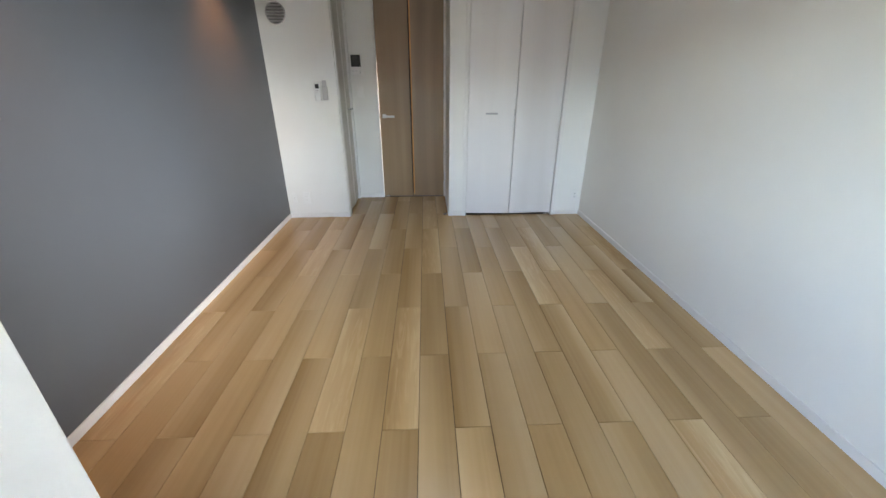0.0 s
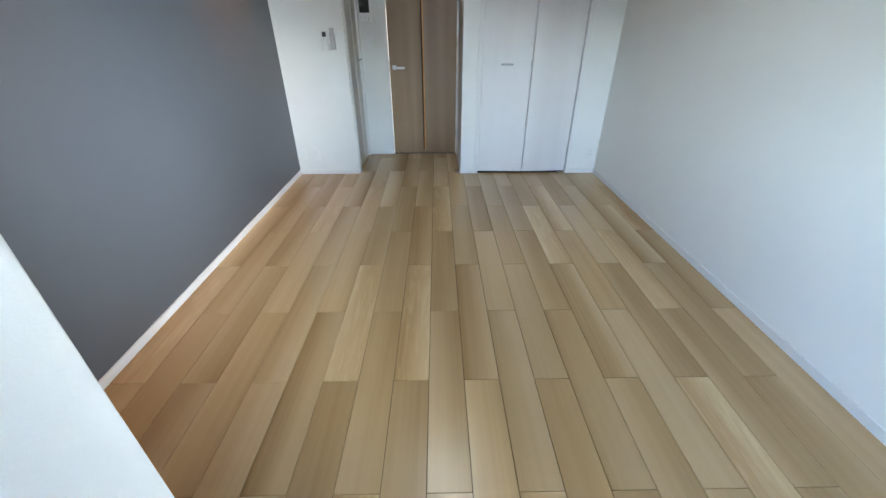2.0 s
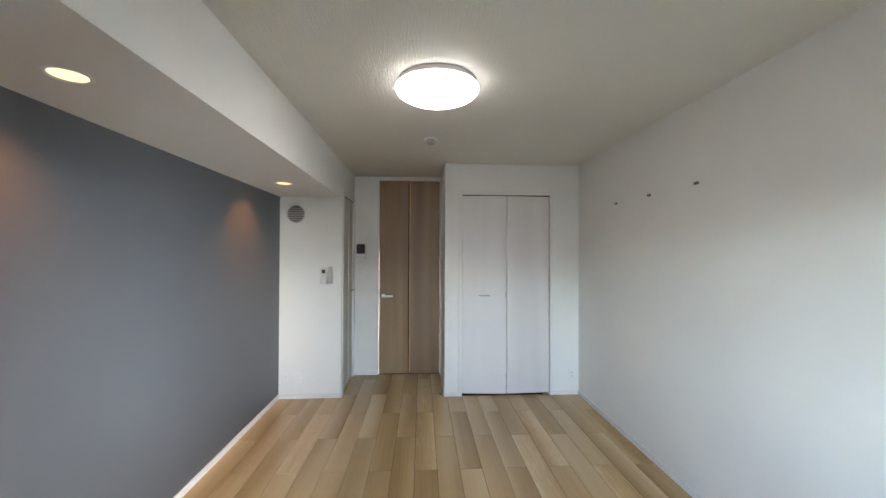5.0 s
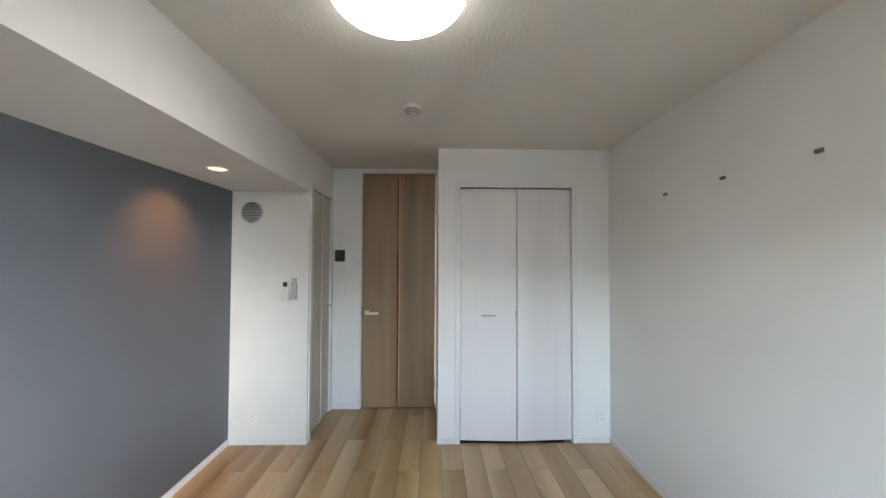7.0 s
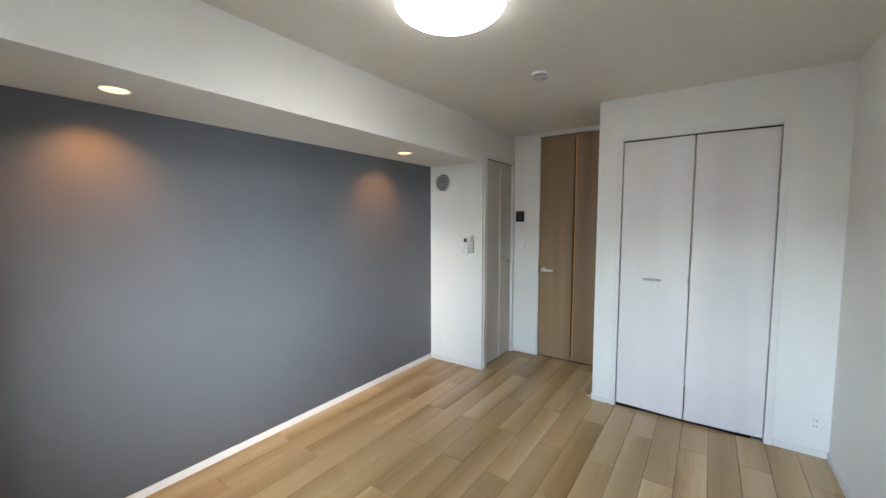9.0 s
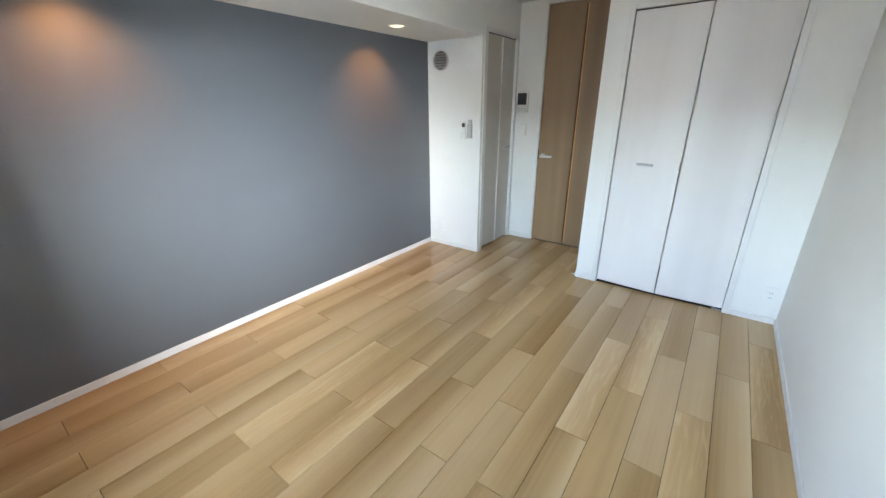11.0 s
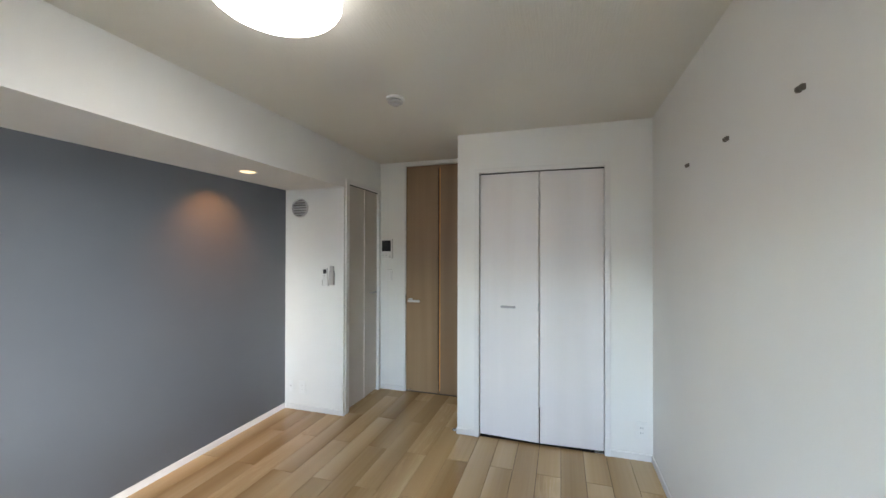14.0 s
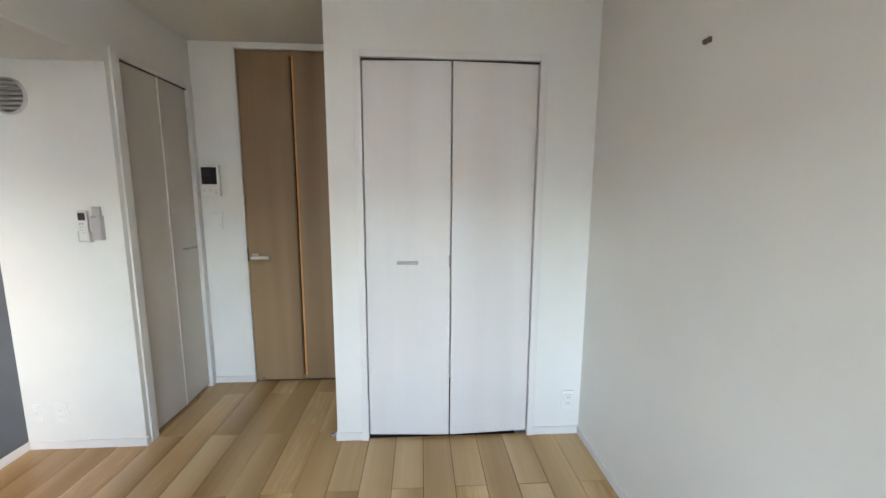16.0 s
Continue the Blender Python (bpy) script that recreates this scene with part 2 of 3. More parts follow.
def boxes(*rows, bevel=0.0):
    bm = bmesh.new()
    for r in rows:
        add_box(bm, *r, bevel=bevel)
    return bm


def lathe(profile, steps=40, m=None):
    """A turned body round z from (radius, height) pairs."""
    bm = bmesh.new()
    rings = []
    for r, z in profile:
        if r < 1e-6:
            rings.append([bm.verts.new((0, 0, z))])
        else:
            rings.append([bm.verts.new((r * math.cos(a), r * math.sin(a), z)) for a in (2 * math.pi * i / steps for i in range(steps))])
    for a, b in zip(rings, rings[1:]):
        for i in range(steps):
            k = (i + 1) % steps
            if len(a) == 1:
                bm.faces.new((a[0], b[i], b[k]))
            elif len(b) == 1:
                bm.faces.new((a[i], a[k], b[0]))
            else:
                bm.faces.new((a[i], a[k], b[k], b[i]))
    if m:
        bm.transform(m)
    return bm


def structure(name, bm, material, label, category, smooth=False):
    return tagged(part(name, bm, material, None, "", smooth), label, category, "", "structure")


def doorway_wall(x0, x1, y0, y1, o0, o1, head):
    """One wall along x, from the floor to the ceiling, with a door opening cut through it."""
    bm = bmesh.new()
    outline = ((x0, -0.02), (o0, -0.02), (o0, head), (o1, head), (o1, -0.02), (x1, -0.02), (x1, TOP), (x0, TOP))
    front = bm.faces.new([bm.verts.new((x, y0, z)) for x, z in outline])
    out = bmesh.ops.extrude_face_region(bm, geom=[front])
    bmesh.ops.translate(bm, vec=(0, y1 - y0, 0), verts=[v for v in out["geom"] if isinstance(v, bmesh.types.BMVert)])
    if not front.is_valid:
        bm.faces.new([v for v in bm.verts if v.co.y == y0])
    bmesh.ops.recalc_face_normals(bm, faces=bm.faces)
    return bm


# ---- plan ----
WEST, EAST, NORTH, CLOSET, COLUMN = -1.380, 1.703, 4.660, 3.925, 3.935
HALL_W, HALL_E, TOP, SOFFIT = -0.760, 0.294, 2.400, 2.035
SOUTH, PILLAR_X, PILLAR_Y = -0.20, -0.444, 0.436

structure("wall_west", box(WEST - 0.15, WEST, -0.35, COLUMN + 0.04, -0.02, TOP), GREY_PAPER, "slate grey papered accent wall lit by downlights", "wall")
structure("wall_east", box(EAST, EAST + 0.15, -0.35, NORTH + 0.12, -0.02, TOP), WHITE_PAPER, "plain white papered wall with three hooks", "wall")
structure("wall_pillar", box(WEST - 0.1, PILLAR_X, -0.34, PILLAR_Y, -0.02, TOP - 0.001, bevel=0.004), WHITE_PAPER, "white papered pillar beside the window", "wall")
structure("beam", box(WEST - 0.1, HALL_W, -0.33, COLUMN, SOFFIT, TOP + 0.01), WHITE_PAPER, "white papered ceiling beam above the grey wall", "beam")
structure("wall_column", boxes((WEST - 0.15, HALL_W, COLUMN, 4.016, -0.02, TOP), (HALL_W - 0.08, HALL_W, 4.016, 4.609, 2.080, TOP), (HALL_W - 0.08, HALL_W, 4.609, NORTH + 0.05, -0.02, TOP)), WHITE_PAPER, "white papered wall with a folding door in its side", "wall")
structure("wall_north", doorway_wall(WEST - 0.15, EAST + 0.15, NORTH, NORTH + 0.12, -0.466, 0.276, 2.358), WHITE_PAPER, "white papered wall round the wooden door", "wall")
structure("wall_closet", doorway_wall(HALL_E, EAST + 0.01, CLOSET, CLOSET + 0.075, 0.468, 1.396, 2.080), WHITE_PAPER, "white papered wall round the closet", "wall")
structure("wall_passage", box(HALL_E, HALL_E + 0.075, CLOSET + 0.075, NORTH + 0.01, -0.02, TOP), WHITE_PAPER, "white papered side wall of the passage", "wall")
structure("wall_south", boxes((PILLAR_X - 0.1, EAST + 0.05, -0.35, SOUTH, 2.02, TOP), (1.62, EAST + 0.05, -0.35, SOUTH, -0.02, 2.02)), WHITE_PAPER, "white papered wall round the balcony window", "wall")
structure("wall_beyond", boxes((WEST - 0.15, WEST - 0.1, 4.0, NORTH + 0.05, -0.02, TOP), (-0.6, 0.4, NORTH + 0.16, NORTH + 0.2, -0.02, TOP)), WHITE_PAPER, "plain wall behind the wooden door", "wall")
structure("ceiling", box(WEST - 0.2, EAST + 0.2, -0.36, NORTH + 0.25, TOP, TOP + 0.15), CEILING_PAPER, "off-white textured papered ceiling", "ceiling")
FLOOR = structure("floor", box(WEST - 0.2, EAST + 0.2, -0.36, NORTH + 0.25, -0.12, -0.0075), DARK_GAP, "warm pale oak plank floor with staggered joints", "floor")

# outside, unseen: balcony, its parapet, the slab above, and the ground
structure("balcony_floor", box(-3.0, 3.7, -1.80, -0.37, -0.22, -0.10), CONCRETE, "plain grey concrete balcony floor", "floor")
# parapet, slab, panel and backdrops are added to block and shape sky light
structure("parapet", box(-3.0, 3.7, -1.90, -1.805, -0.22, 1.18), CONCRETE, "plain unseen concrete parapet, added to block low sky light", "wall")
structure("balcony_ceiling", box(-3.0, 3.7, -1.9, -0.37, 2.27, 2.45), CONCRETE, "plain unseen concrete slab above the balcony, added to cut off high sky", "ceiling")
structure("balcony_divider", box(1.85, 1.93, -1.802, -0.37, -0.10, 2.27), PANEL, "plain unseen panel, added to block sky light from the east", "wall")
structure("backdrop", box(-90, 12, -56, -52, -12.0, 7.4), FACADE, "plain unseen beige block, added as a skyline to cut low sky light", "building")
structure("backdrop", box(12.1, 200, -56, -52, -12.0, 7.5), FACADE, "plain unseen low beige block, added to continue the skyline eastwards", "building")
structure("ground", box(-400, 400, -800, 20, -12.2, -12.0), GROUND, "plain grey ground below the building", "ground")

# baseboards
BASE = 0.046


def baseboard(x0, x1, y0, y1):
    bm = box(x0, x1, y0, y1, -0.004, BASE, bevel=0.002)
    structure("baseboard", bm, TRIM_WHITE, "low white baseboard along the wall", "baseboard")


baseboard(WEST - 0.004, WEST + 0.008, PILLAR_Y, COLUMN)
baseboard(WEST + 0.0085, HALL_W + 0.006, COLUMN - 0.007, COLUMN + 0.004)
baseboard(HALL_W - 0.004, HALL_W + 0.007, COLUMN + 0.0045, 3.960)
baseboard(HALL_W + 0.002, -0.490, NORTH - 0.007, NORTH + 0.004)
baseboard(HALL_E - 0.007, 0.436, CLOSET - 0.007, CLOSET + 0.004)
baseboard(HALL_E - 0.007, HALL_E + 0.004, CLOSET + 0.0045, NORTH - 0.012)
baseboard(1.432, EAST - 0.0085, CLOSET - 0.007, CLOSET + 0.004)
baseboard(EAST - 0.008, EAST + 0.004, SOUTH, CLOSET)
baseboard(WEST + 0.0085, PILLAR_X + 0.004, PILLAR_Y - 0.004, PILLAR_Y + 0.007)
baseboard(PILLAR_X - 0.004, PILLAR_X + 0.007, SOUTH, PILLAR_Y - 0.0045)

# ---- window behind the camera's start ----
window = thing("window_1", (0.593, -0.30, 0), "aluminium balcony sliding window with clear glass", "window", kind="structure")
part("window_frame", boxes((PILLAR_X, 1.62, -0.34, -0.26, -0.02, 0.03), (PILLAR_X, 1.62, -0.34, -0.26, 1.98, 2.03), (PILLAR_X, -0.40, -0.34, -0.26, 0.03, 1.98), (1.586, 1.62, -0.34, -0.26, 0.03, 1.98)), ALUMINIUM, window)
for x0, x1, y in ((-0.399, 0.62, -0.318), (0.566, 1.585, -0.286)):
    sash = part("sash", boxes((x0, x1, y - 0.012, y + 0.012, 0.031, 0.09), (x0, x1, y - 0.012, y + 0.012, 1.93, 1.979), (x0, x0 + 0.045, y - 0.012, y + 0.012, 0.09, 1.93), (x1 - 0.045, x1, y - 0.012, y + 0.012, 0.09, 1.93)), ALUMINIUM, window)
    pane = part("pane", box(x0 + 0.04, x1 - 0.04, y - 0.003, y + 0.003, 0.085, 1.935), GLASS, sash)
    pane.visible_shadow = False

# ---- doors ----


def pull_handle(x, y, z, length, parent, facing):
    """A flat bar on two short posts. facing: the turn about z of its front, which else faces -y."""
    h = length / 2
    bm = boxes((-h, h, -0.034, -0.022, -0.0085, 0.0085), bevel=0.003)
    for s in (-1, 1):
        add_box(bm, s * (h - 0.012) - 0.006, s * (h - 0.012) + 0.006, -0.0245, 0.001, -0.006, 0.006, 0.001)
    bm.transform(pose(x, y, z, 0, 0, facing))
    return part("handle", bm, HANDLE_GREY, parent, "satin silver-grey bar handle")


def leaf(name, a, b, z0, z1, thick, material, parent, label=""):
    """A door leaf between two floor points (its front edge line), standing thick behind them."""
    a, b = Vector((*a, 0)), Vector((*b, 0))
    d = b - a
    bm = box(0, d.length, 0, thick, z0, z1, bevel=0.003)
    ob = part(name, bm, material, None, label)
    ob.matrix_world = pose(a.x, a.y, 0, 0, 0, math.degrees(math.atan2(d.y, d.x)))
    ob.parent = parent
    ob.matrix_parent_inverse = parent.matrix_world.inverted()
    return ob


# closet with a bi-fold door, its fold a little forward
closet = thing("door_3", (0.932, CLOSET, 0), "white wood-grain bi-fold closet door, closed, in a white casing", "closet door", kind="structure")
part("casing", boxes((0.436, 0.4725, CLOSET - 0.014, CLOSET + 0.07, 0, 2.115), (1.3915, 1.430, CLOSET - 0.014, CLOSET + 0.07, 0, 2.115), (0.4727, 1.3913, CLOSET - 0.0135, CLOSET + 0.07, 2.079, 2.1148), bevel=0.0015), TRIM_WHITE, closet)
bottom, head = 0.021, 2.069
lf = leaf("panel", (0.4770, CLOSET + 0.012), (0.9318, CLOSET - 0.013), bottom, head, 0.022, DOOR_WHITE, closet)
rf = leaf("panel", (0.9385, CLOSET - 0.013), (1.3882, CLOSET + 0.010), bottom, head, 0.022, DOOR_WHITE, closet)
pull_handle(0.703, CLOSET - 0.001, 1.037, 0.114, lf, -3.1)
part("catch", boxes((0.924, 0.9305, CLOSET - 0.0165, CLOSET - 0.010, 1.010, 1.075), bevel=0.001), HANDLE_GREY, lf)
part("track", box(0.474, 1.390, CLOSET + 0.006, CLOSET + 0.05, 2.0685, 2.0788), PLASTIC_BLACK, closet)
part("pivot", boxes((1.325, 1.385, CLOSET + 0.004, CLOSET + 0.03, 0.0005, 0.007), bevel=0.001), CHROME, closet)

# folding door in the side of the column
side = thing("door_2", (HALL_W, 4.312, 0), "white folding door, closed, passage shade put in as greige, in a white casing", "folding door", kind="structure")
part("casing", boxes((HALL_W - 0.07, HALL_W + 0.010, 3.966, 4.020, 0, 2.115), (HALL_W - 0.07, HALL_W + 0.010, 4.605, 4.650, 0, 2.115), (HALL_W - 0.07, HALL_W + 0.0095, 4.0202, 4.6048, 2.079, 2.1148), bevel=0.0015), TRIM_WHITE, side)
sl = leaf("panel", (HALL_W - 0.012, 4.025), (HALL_W - 0.002, 4.311), bottom, 2.069, 0.022, DOOR_WHITE_SHADED, side)
sr = leaf("panel", (HALL_W - 0.002, 4.316), (HALL_W - 0.012, 4.600), bottom, 2.069, 0.022, DOOR_WHITE_SHADED, side)
part("edge_strip", box(HALL_W - 0.006, HALL_W + 0.003, 4.3105, 4.3165, bottom, 2.069, bevel=0.002), DOOR_WHITE, side)
part("track", box(HALL_W - 0.05, HALL_W - 0.006, 4.021, 4.604, 2.0705, 2.0788), PLASTIC_BLACK, side)
pull_handle(HALL_W - 0.004, 4.47, 1.043, 0.11, sr, 90)

# wooden door to the entrance
entry = thing("door_1", (-0.095, NORTH, 0), "taupe wooden door with a narrow orange slit, closed", "door", kind="structure")
part("door_frame", boxes((-0.490, -0.4645, NORTH - 0.008, NORTH + 0.10, 0, 2.388), (0.2745, 0.2935, NORTH - 0.008, NORTH + 0.10, 0, 2.388), (-0.4643, 0.2743, NORTH - 0.0075, NORTH + 0.10, 2.357, 2.3878), bevel=0.0015), TRIM_WHITE, entry)
slab = part("panel", boxes((-0.4585, -0.110, NORTH - 0.004, NORTH + 0.032, 0.015, 2.3495), bevel=0.002), DOOR_WOOD, entry)
part("panel", boxes((-0.084, 0.2695, NORTH - 0.004, NORTH + 0.032, 0.015, 2.3495), bevel=0.002), DOOR_WOOD, entry)
part("slit", boxes((-0.1105, -0.0835, NORTH + 0.016, NORTH + 0.031, 0.04, 2.32)), DARK_GAP, entry, "narrow dark slit")
part("slit_edge", boxes((-0.0975, -0.0842, NORTH + 0.001, NORTH + 0.0155, 0.0402, 2.3198), bevel=0.003), GROOVE_WOOD, entry, "glossy orange wooden edge of the slit")
part("slit_end", boxes((-0.1102, -0.0838, NORTH - 0.003, NORTH + 0.031, 0.0155, 0.04)), DOOR_WOOD, entry)
part("slit_end", boxes((-0.1102, -0.0838, NORTH - 0.003, NORTH + 0.031, 2.32, 2.349)), DOOR_WOOD, entry)
lever = part("lever_handle", boxes((-0.428, -0.386, NORTH - 0.012, NORTH - 0.003, 0.932, 0.974), bevel=0.002), SILVER, slab, "satin chrome lever handle")
part("lever", boxes((-0.420, -0.398, NORTH - 0.050, NORTH - 0.011, 0.942, 0.964), (-0.420, -0.290, NORTH - 0.062, NORTH - 0.046, 0.941, 0.963), bevel=0.003), SILVER, lever)
# added dark strip: its colour stands for the shade in the door's bottom gap
part("threshold", box(-0.4642, 0.2742, NORTH + 0.004, NORTH + 0.10, -0.002, 0.006), GAP_SHADE, entry, "dark brown strip painting the shade in the gap under the door")
part("strike", boxes((-0.4642, -0.4607, NORTH - 0.0055, NORTH + 0.01, 0.915, 1.015)), PLASTIC_BLACK, entry)
for z in (0.25, 1.19, 2.14):
    part("hinge", lathe([(0, -0.045), (0.006, -0.045), (0.0065, 0), (0.006, 0.045), (0, 0.045)], 10, pose(0.2725, NORTH - 0.010, z)), CHROME, entry, "", True)
part("door_stop", lathe([(0, -0.022), (0.012, -0.019), (0.017, -0.008), (0.017, 0.006), (0.010, 0.016), (0.010, 0.03), (0, 0.03)], 20, pose(-0.404, NORTH - 0.032, 0.027, -90, 0, 0)), CHROME, slab, "round chrome door stop", True)
part("bottom_seal", boxes((-0.104, -0.090, NORTH - 0.010, NORTH - 0.0035, 0.012, 0.036), bevel=0.002), CHROME, entry)

floor_stop = tagged(part("floor_door_stop", lathe([(0, 0.012), (0.008, 0.0115), (0.016, 0.008), (0.021, 0.003), (0.022, -0.002), (0, -0.002)], 24, pose(0.258, 3.976, 0)), CHROME, None, "", True), "small round chrome door stop on the floor", "door stop")

# ---- ceiling lamp ----
lamp_round = thing("ceiling_lamp", (0.135, 2.05, TOP), "round white domed ceiling lamp, switched on", "ceiling lamp")
part("base", lathe([(0, 0.001), (0.200, 0.001), (0.216, -0.006), (0.2225, -0.0384), (0, -0.0384)], 64, pose(0.135, 2.05, TOP)), VENT_GREY, lamp_round, "pale grey metal base", True)
dome = [(0.2262, -0.0385)] + [(0.2265 * math.cos(a), -0.040 - 0.072 * math.sin(a)) for a in (radians(6 * k) for k in range(15))] + [(0, -0.112)]
part("diffuser", lathe(dome, 72, pose(0.135, 2.05, TOP)), LAMP_GLOW, lamp_round, "glowing white dome", True)

# ---- downlights ----


def downlight(x, y):
    d = thing("downlight", (x, y, SOFFIT), "small round recessed downlight, warm and lit", "downlight", "downlights in the beam")
    part("ring", lathe([(0.050, 0.030), (0.052, -0.001), (0.060, -0.004), (0.064, -0.002), (0.064, 0.002), (0.054, 0.004), (0.053, 0.030)], 40, pose(x, y, SOFFIT)), PLASTIC_WHITE, d, "white trim ring", True)
    part("bulb", lathe([(0.0515, 0.0005), (0.048, -0.002), (0.03, -0.004), (0, -0.0045)], 32, pose(x, y, SOFFIT)), WARM_GLOW, d, "warm glowing lens", True)
    lamp("downlight_beam", "SPOT", look((x, y, SOFFIT - 0.012), (x - 1.0, y, 0)), 0.72, (1.0, 0.44, 0.16), spot_size=radians(99), spot_blend=1.0, shadow_soft_size=0.03)


downlight(-1.075, 1.270)
downlight(-1.068, 3.160)

# ---- smoke detector ----
smoke = thing("smoke_detector", (0.125, 3.085, TOP), "white round smoke detector on the ceiling", "smoke detector")
SD = pose(0.125, 3.085, TOP)
part("base", lathe([(0, 0.001), (0.056, 0.001), (0.057, -0.008), (0.054, -0.014), (0, -0.014)], 36, SD), PLASTIC_WHITE, smoke, "", True)
part("grille", lathe([(0.036, -0.0135), (0.036, -0.024), (0, -0.024)], 30, SD), PLASTIC_DARK, smoke, "dark sensor gap", True)
part("cover", lathe([(0, -0.022), (0.046, -0.022), (0.047, -0.028), (0.040, -0.034), (0, -0.034)], 36, SD), VENT_GREY, smoke, "", True)
part("sensor", lathe([(0.026, -0.0335), (0.024, -0.044), (0.016, -0.049), (0, -0.050)], 28, SD), VENT_GREY, smoke, "", True)

# ---- round vent ----
vent = thing("round_vent", (-1.217, COLUMN, 1.862), "round pale grey louvred wall vent", "vent")
VM = pose(-1.217, COLUMN, 1.862, 90, 0, 0)
part("backing", lathe([(0, -0.0015), (0.080, -0.0015), (0.080, 0.001), (0, 0.001)], 40, VM), PLASTIC_DARK, vent, "dark recess")
part("rim", lathe([(0.078, 0.0005), (0.078, 0.016), (0.081, 0.019), (0.085, 0.014), (0.087, 0.003), (0.087, -0.001), (0.078, 0.0005)], 48, VM), VENT_GREY, vent, "", True)
for i in range(6):
    z = -0.058 + i * 0.0232
    half = math.sqrt(0.0785**2 - z**2)
    bm = box(-half, half, -0.0128, 0.0128, -0.0014, 0.0014, bevel=0.001)
    bm.transform(pose(-1.217, COLUMN - 0.0125, 1.862 + z, 38, 0, 0))
    part("slat", bm, VENT_GREY, vent)

# ---- remote control and its holder ----
remote = thing("remote_control", (-0.935, COLUMN, 1.16), "white remote control with a dark display in a wall holder", "remote control")
part("holder", boxes((-0.966, -0.906, COLUMN - 0.010, COLUMN + 0.001, 1.150, 1.215), (-0.966, -0.962, COLUMN - 0.026, COLUMN - 0.010, 1.150, 1.205), (-0.910, -0.906, COLUMN - 0.026, COLUMN - 0.010, 1.150, 1.205), (-0.962, -0.910, COLUMN - 0.026, COLUMN - 0.010, 1.150, 1.154), bevel=0.001), PLASTIC_WHITE, remote)
hand_body = part("body", boxes((-0.960, -0.912, COLUMN - 0.025, COLUMN - 0.0105, 1.156, 1.311), bevel=0.005), PLASTIC_WHITE, remote)
part("display", boxes((-0.953, -0.919, COLUMN - 0.0262, COLUMN - 0.024, 1.262, 1.300)), PLASTIC_BLACK, hand_body, "dark display")
for r, c in ((0, 0), (0, 1), (1, 0), (1, 1), (1, 2), (2, 0), (2, 1), (2, 2), (3, 1), (3, 2)):
    x, z = -0.951 + c * 0.0125, 1.247 - r * 0.015
    part("button", boxes((x, x + 0.008, COLUMN - 0.0262, COLUMN - 0.0245, z - 0.006, z), bevel=0.0008), PLASTIC_MARK if r == 0 else PLASTIC_GREY, hand_body)
second = thing("lamp_remote", (-0.870, COLUMN, 1.16), "slim beige-grey remote control in a wall holder", "remote control")
part("holder", boxes((-0.893, -0.847, COLUMN - 0.028, COLUMN + 0.001, 1.160, 1.285), bevel=0.003), VENT_GREY, second)
part("body", boxes((-0.889, -0.851, COLUMN - 0.022, COLUMN - 0.004, 1.28, 1.331), bevel=0.004), VENT_GREY, second)
part("notch", boxes((-0.886, -0.862, COLUMN - 0.0292, COLUMN - 0.027, 1.276, 1.281)), PLASTIC_MARK, second)

# ---- intercom, switch, sockets ----
intercom = thing("intercom", (-0.674, NORTH, 1.38), "white wall intercom with a black screen", "intercom")
part("body", boxes((-0.737, -0.611, NORTH - 0.024, NORTH + 0.001, 1.383, 1.593), bevel=0.004), PLASTIC_WHITE, intercom)
part("screen", boxes((-0.729, -0.628, NORTH - 0.0255, NORTH - 0.022, 1.462, 1.578), bevel=0.001), SCREEN, intercom, "black glass screen")
part("picture_area", boxes((-0.716, -0.672, NORTH - 0.0262, NORTH - 0.025, 1.515, 1.562)), PLASTIC_BLACK, intercom)
for x in (-0.718, -0.680, -0.640):
    part("button", boxes((x - 0.006, x + 0.009, NORTH - 0.026, NORTH - 0.022, 1.414, 1.426), bevel=0.001), PLASTIC_GREY, intercom)
part("speaker_mark", boxes((-0.648, -0.628, NORTH - 0.0265, NORTH - 0.0235, 1.400, 1.404)), PLASTIC_MARK, intercom)

switch = thing("light_switch", (-0.655, NORTH, 1.21), "white light switch plate below the intercom", "light switch")
part("plate", boxes((-0.690, -0.620, NORTH - 0.007, NORTH + 0.001, 1.150, 1.270), bevel=0.003), PLASTIC_WHITE, switch)
part("rocker", boxes((-0.677, -0.633, NORTH - 0.0105, NORTH - 0.006, 1.165, 1.255), bevel=0.002), PLASTIC_WHITE, switch)


def socket(x, y, z, w, outlets, label, slots=None):
    s = thing("wall_socket", (x, y, z), label, "wall socket", "wall sockets")
    part("plate", boxes((x - w / 2, x + w / 2, y - 0.006, y + 0.001, z - 0.060, z + 0.060), bevel=0.0025), PLASTIC_WHITE, s)
    part("insert", boxes((x - w * 0.31, x + w * 0.31, y - 0.009, y - 0.005, z - 0.035, z + 0.035), bevel=0.001), PLASTIC_WHITE, s)
    for dz in outlets:
        for dx in (-0.0065, 0.0065):
            part("slot", boxes((x + dx - 0.0022, x + dx + 0.0022, y - 0.0096, y - 0.0085, z + dz - 0.006, z + dz + 0.006)), slots or PLASTIC_BLACK, s)
    return s


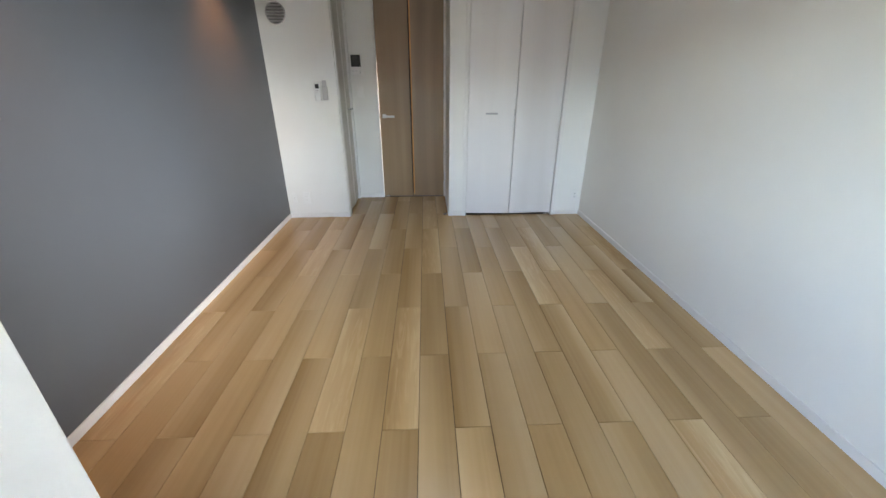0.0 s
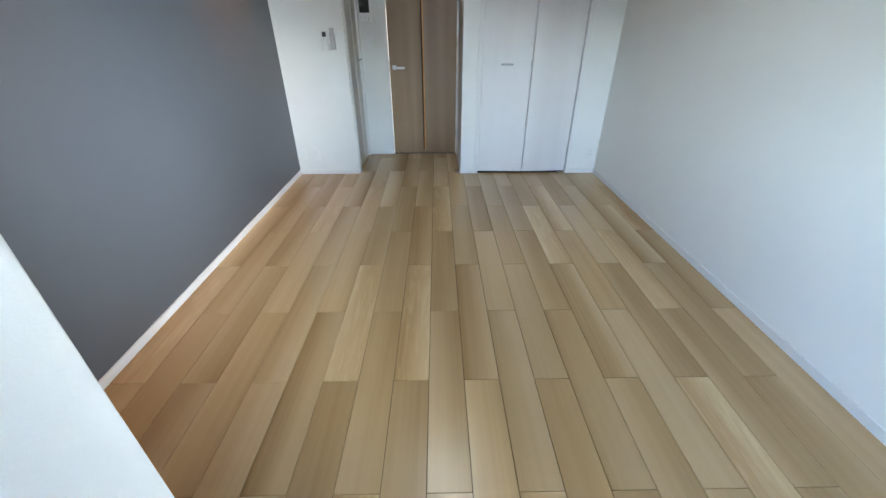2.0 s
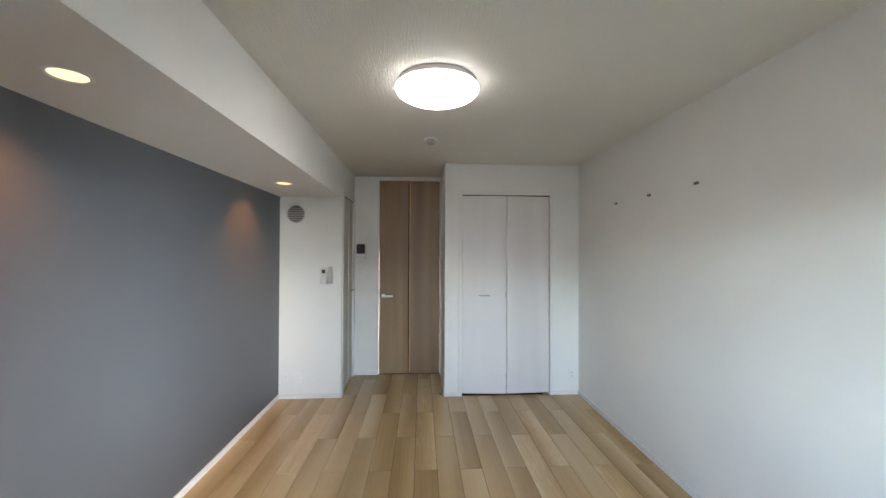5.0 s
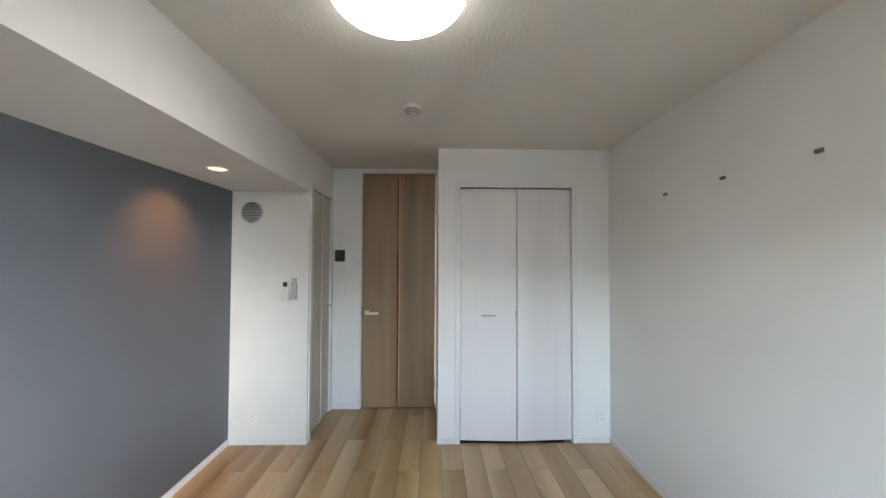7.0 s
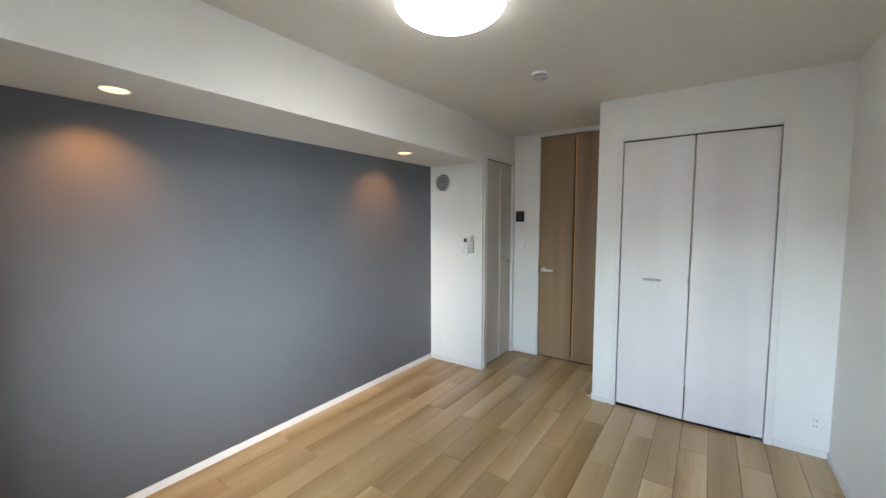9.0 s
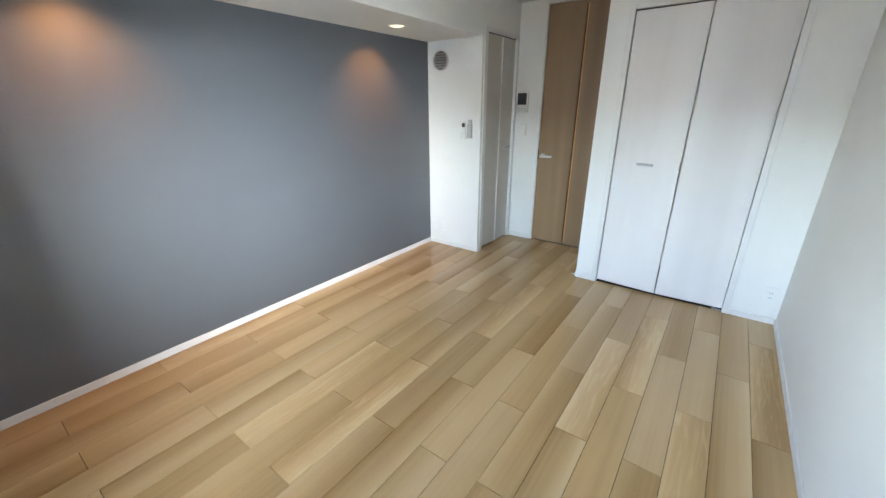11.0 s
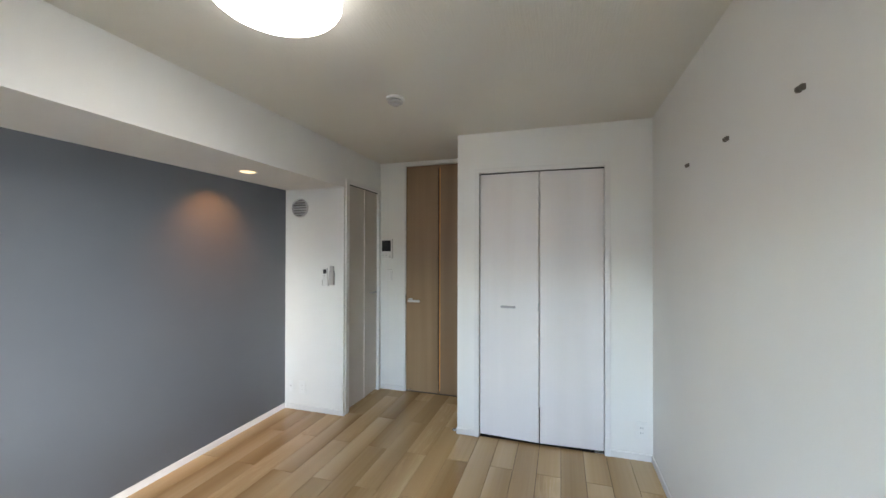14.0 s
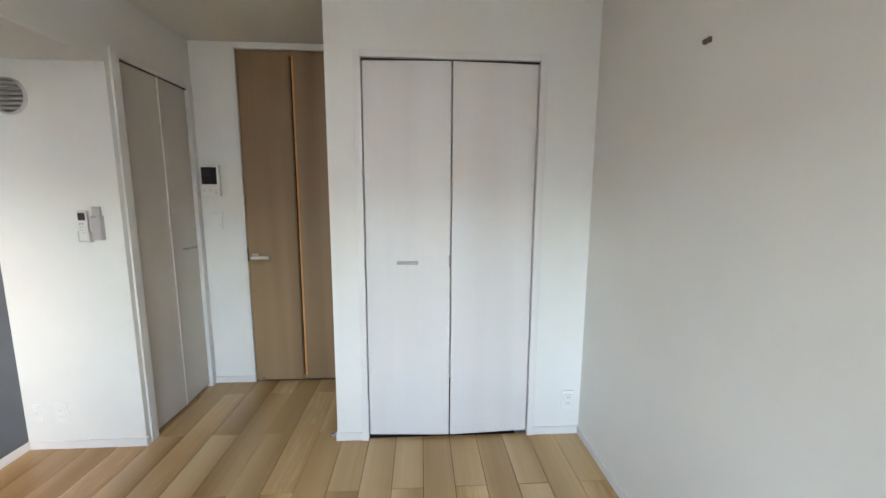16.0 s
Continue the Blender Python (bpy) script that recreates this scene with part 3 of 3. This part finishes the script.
socket(1.631, CLOSET, 0.212, 0.070, (-0.018, 0.018), "white double wall socket above the baseboard", PLASTIC_MARK)
socket(-1.187, COLUMN, 0.210, 0.070, (-0.018, 0.018), "white double wall socket beside the grey wall", PLASTIC_GREY)
aerial = thing("aerial_socket", (-1.309, COLUMN, 0.212), "narrow white aerial socket beside the grey wall", "wall socket")
part("plate", boxes((-1.329, -1.289, COLUMN - 0.006, COLUMN + 0.001, 0.162, 0.262), bevel=0.0025), PLASTIC_WHITE, aerial)
part("jack", lathe([(0, 0.014), (0.003, 0.014), (0.0035, 0.008), (0.006, 0.008), (0.006, 0), (0, 0)], 16, pose(-1.309, COLUMN - 0.005, 0.215, 90, 0, 0)), PLASTIC_GREY, aerial, "", True)

# ---- hooks on the east wall ----


def wall_hook(y, z):
    h = thing("wall_hook", (EAST, y, z), "small dark bronze double hook on the white wall", "wall hook", "hooks on the white wall")
    part("plate", boxes((EAST - 0.002, EAST + 0.001, y - 0.013, y + 0.013, z - 0.006, z + 0.006), bevel=0.0008), CHROME, h)
    for s in (-1, 1):
        c = y + s * 0.0092
        bm = boxes((EAST - 0.011, EAST + 0.001, c - 0.0054, c + 0.0054, z - 0.0085, z + 0.0085), bevel=0.0024)
        add_box(bm, EAST - 0.0135, EAST - 0.0108, c - 0.0035, c + 0.0035, z - 0.0055, z + 0.0055, 0.001)
        part("peg", bm, BRONZE, h, "", True)


for y in (2.190, 2.668, 3.140):
    wall_hook(y, 1.897)

# ---- floor planks ----
PITCH, HALF, SEAM, GAP = 0.1540, 0.4690, 0.012, 0.0026
plank_meshes = {}


def plank_mesh(w, d):
    key = (round(w, 4), round(d, 4))
    if key not in plank_meshes:
        c, x, y = 0.0007, w / 2 - GAP / 2, d / 2 - GAP / 2
        bm = bmesh.new()
        rings = [[bm.verts.new((sx * (x - i), sy * (y - i), z)) for sx, sy in ((-1, -1), (1, -1), (1, 1), (-1, 1))] for i, z in ((0, -0.008), (0, -c * 0.8), (c, 0))]
        for a, b in zip(rings, rings[1:]):
            for k in range(4):
                bm.faces.new((a[k], a[(k + 1) % 4], b[(k + 1) % 4], b[k]))
        bm.faces.new(rings[2])
        plank_meshes[key] = mesh_of("plank", bm, FLOOR_WOOD)
    return plank_meshes[key]


def lay(x0, x1, y0, y1, first):
    """Planks of one row between y0 and y1, with joints every two halves from first."""
    joints = [y0] + [j for j in (first + 2 * HALF * k for k in range(-4, 8)) if y0 + 0.03 < j < y1 - 0.03] + [y1]
    for a, b in zip(joints, joints[1:]):
        ob = new("plank", plank_mesh(x1 - x0, b - a))
        ob.location = ((x0 + x1) / 2, (a + b) / 2, 0)
        ob.parent = FLOOR


for i in range(-10, 12):
    x0, x1 = SEAM + PITCH * i, SEAM + PITCH * (i + 1)
    x0, x1 = max(x0, WEST), min(x1, EAST)
    if x1 - x0 < 0.01:
        continue
    far = NORTH + 0.006 if x1 > HALL_W and x0 < HALL_E else CLOSET + 0.012
    lay(x0, x1, -0.25, far, 1.195 if i % 2 else 0.726)
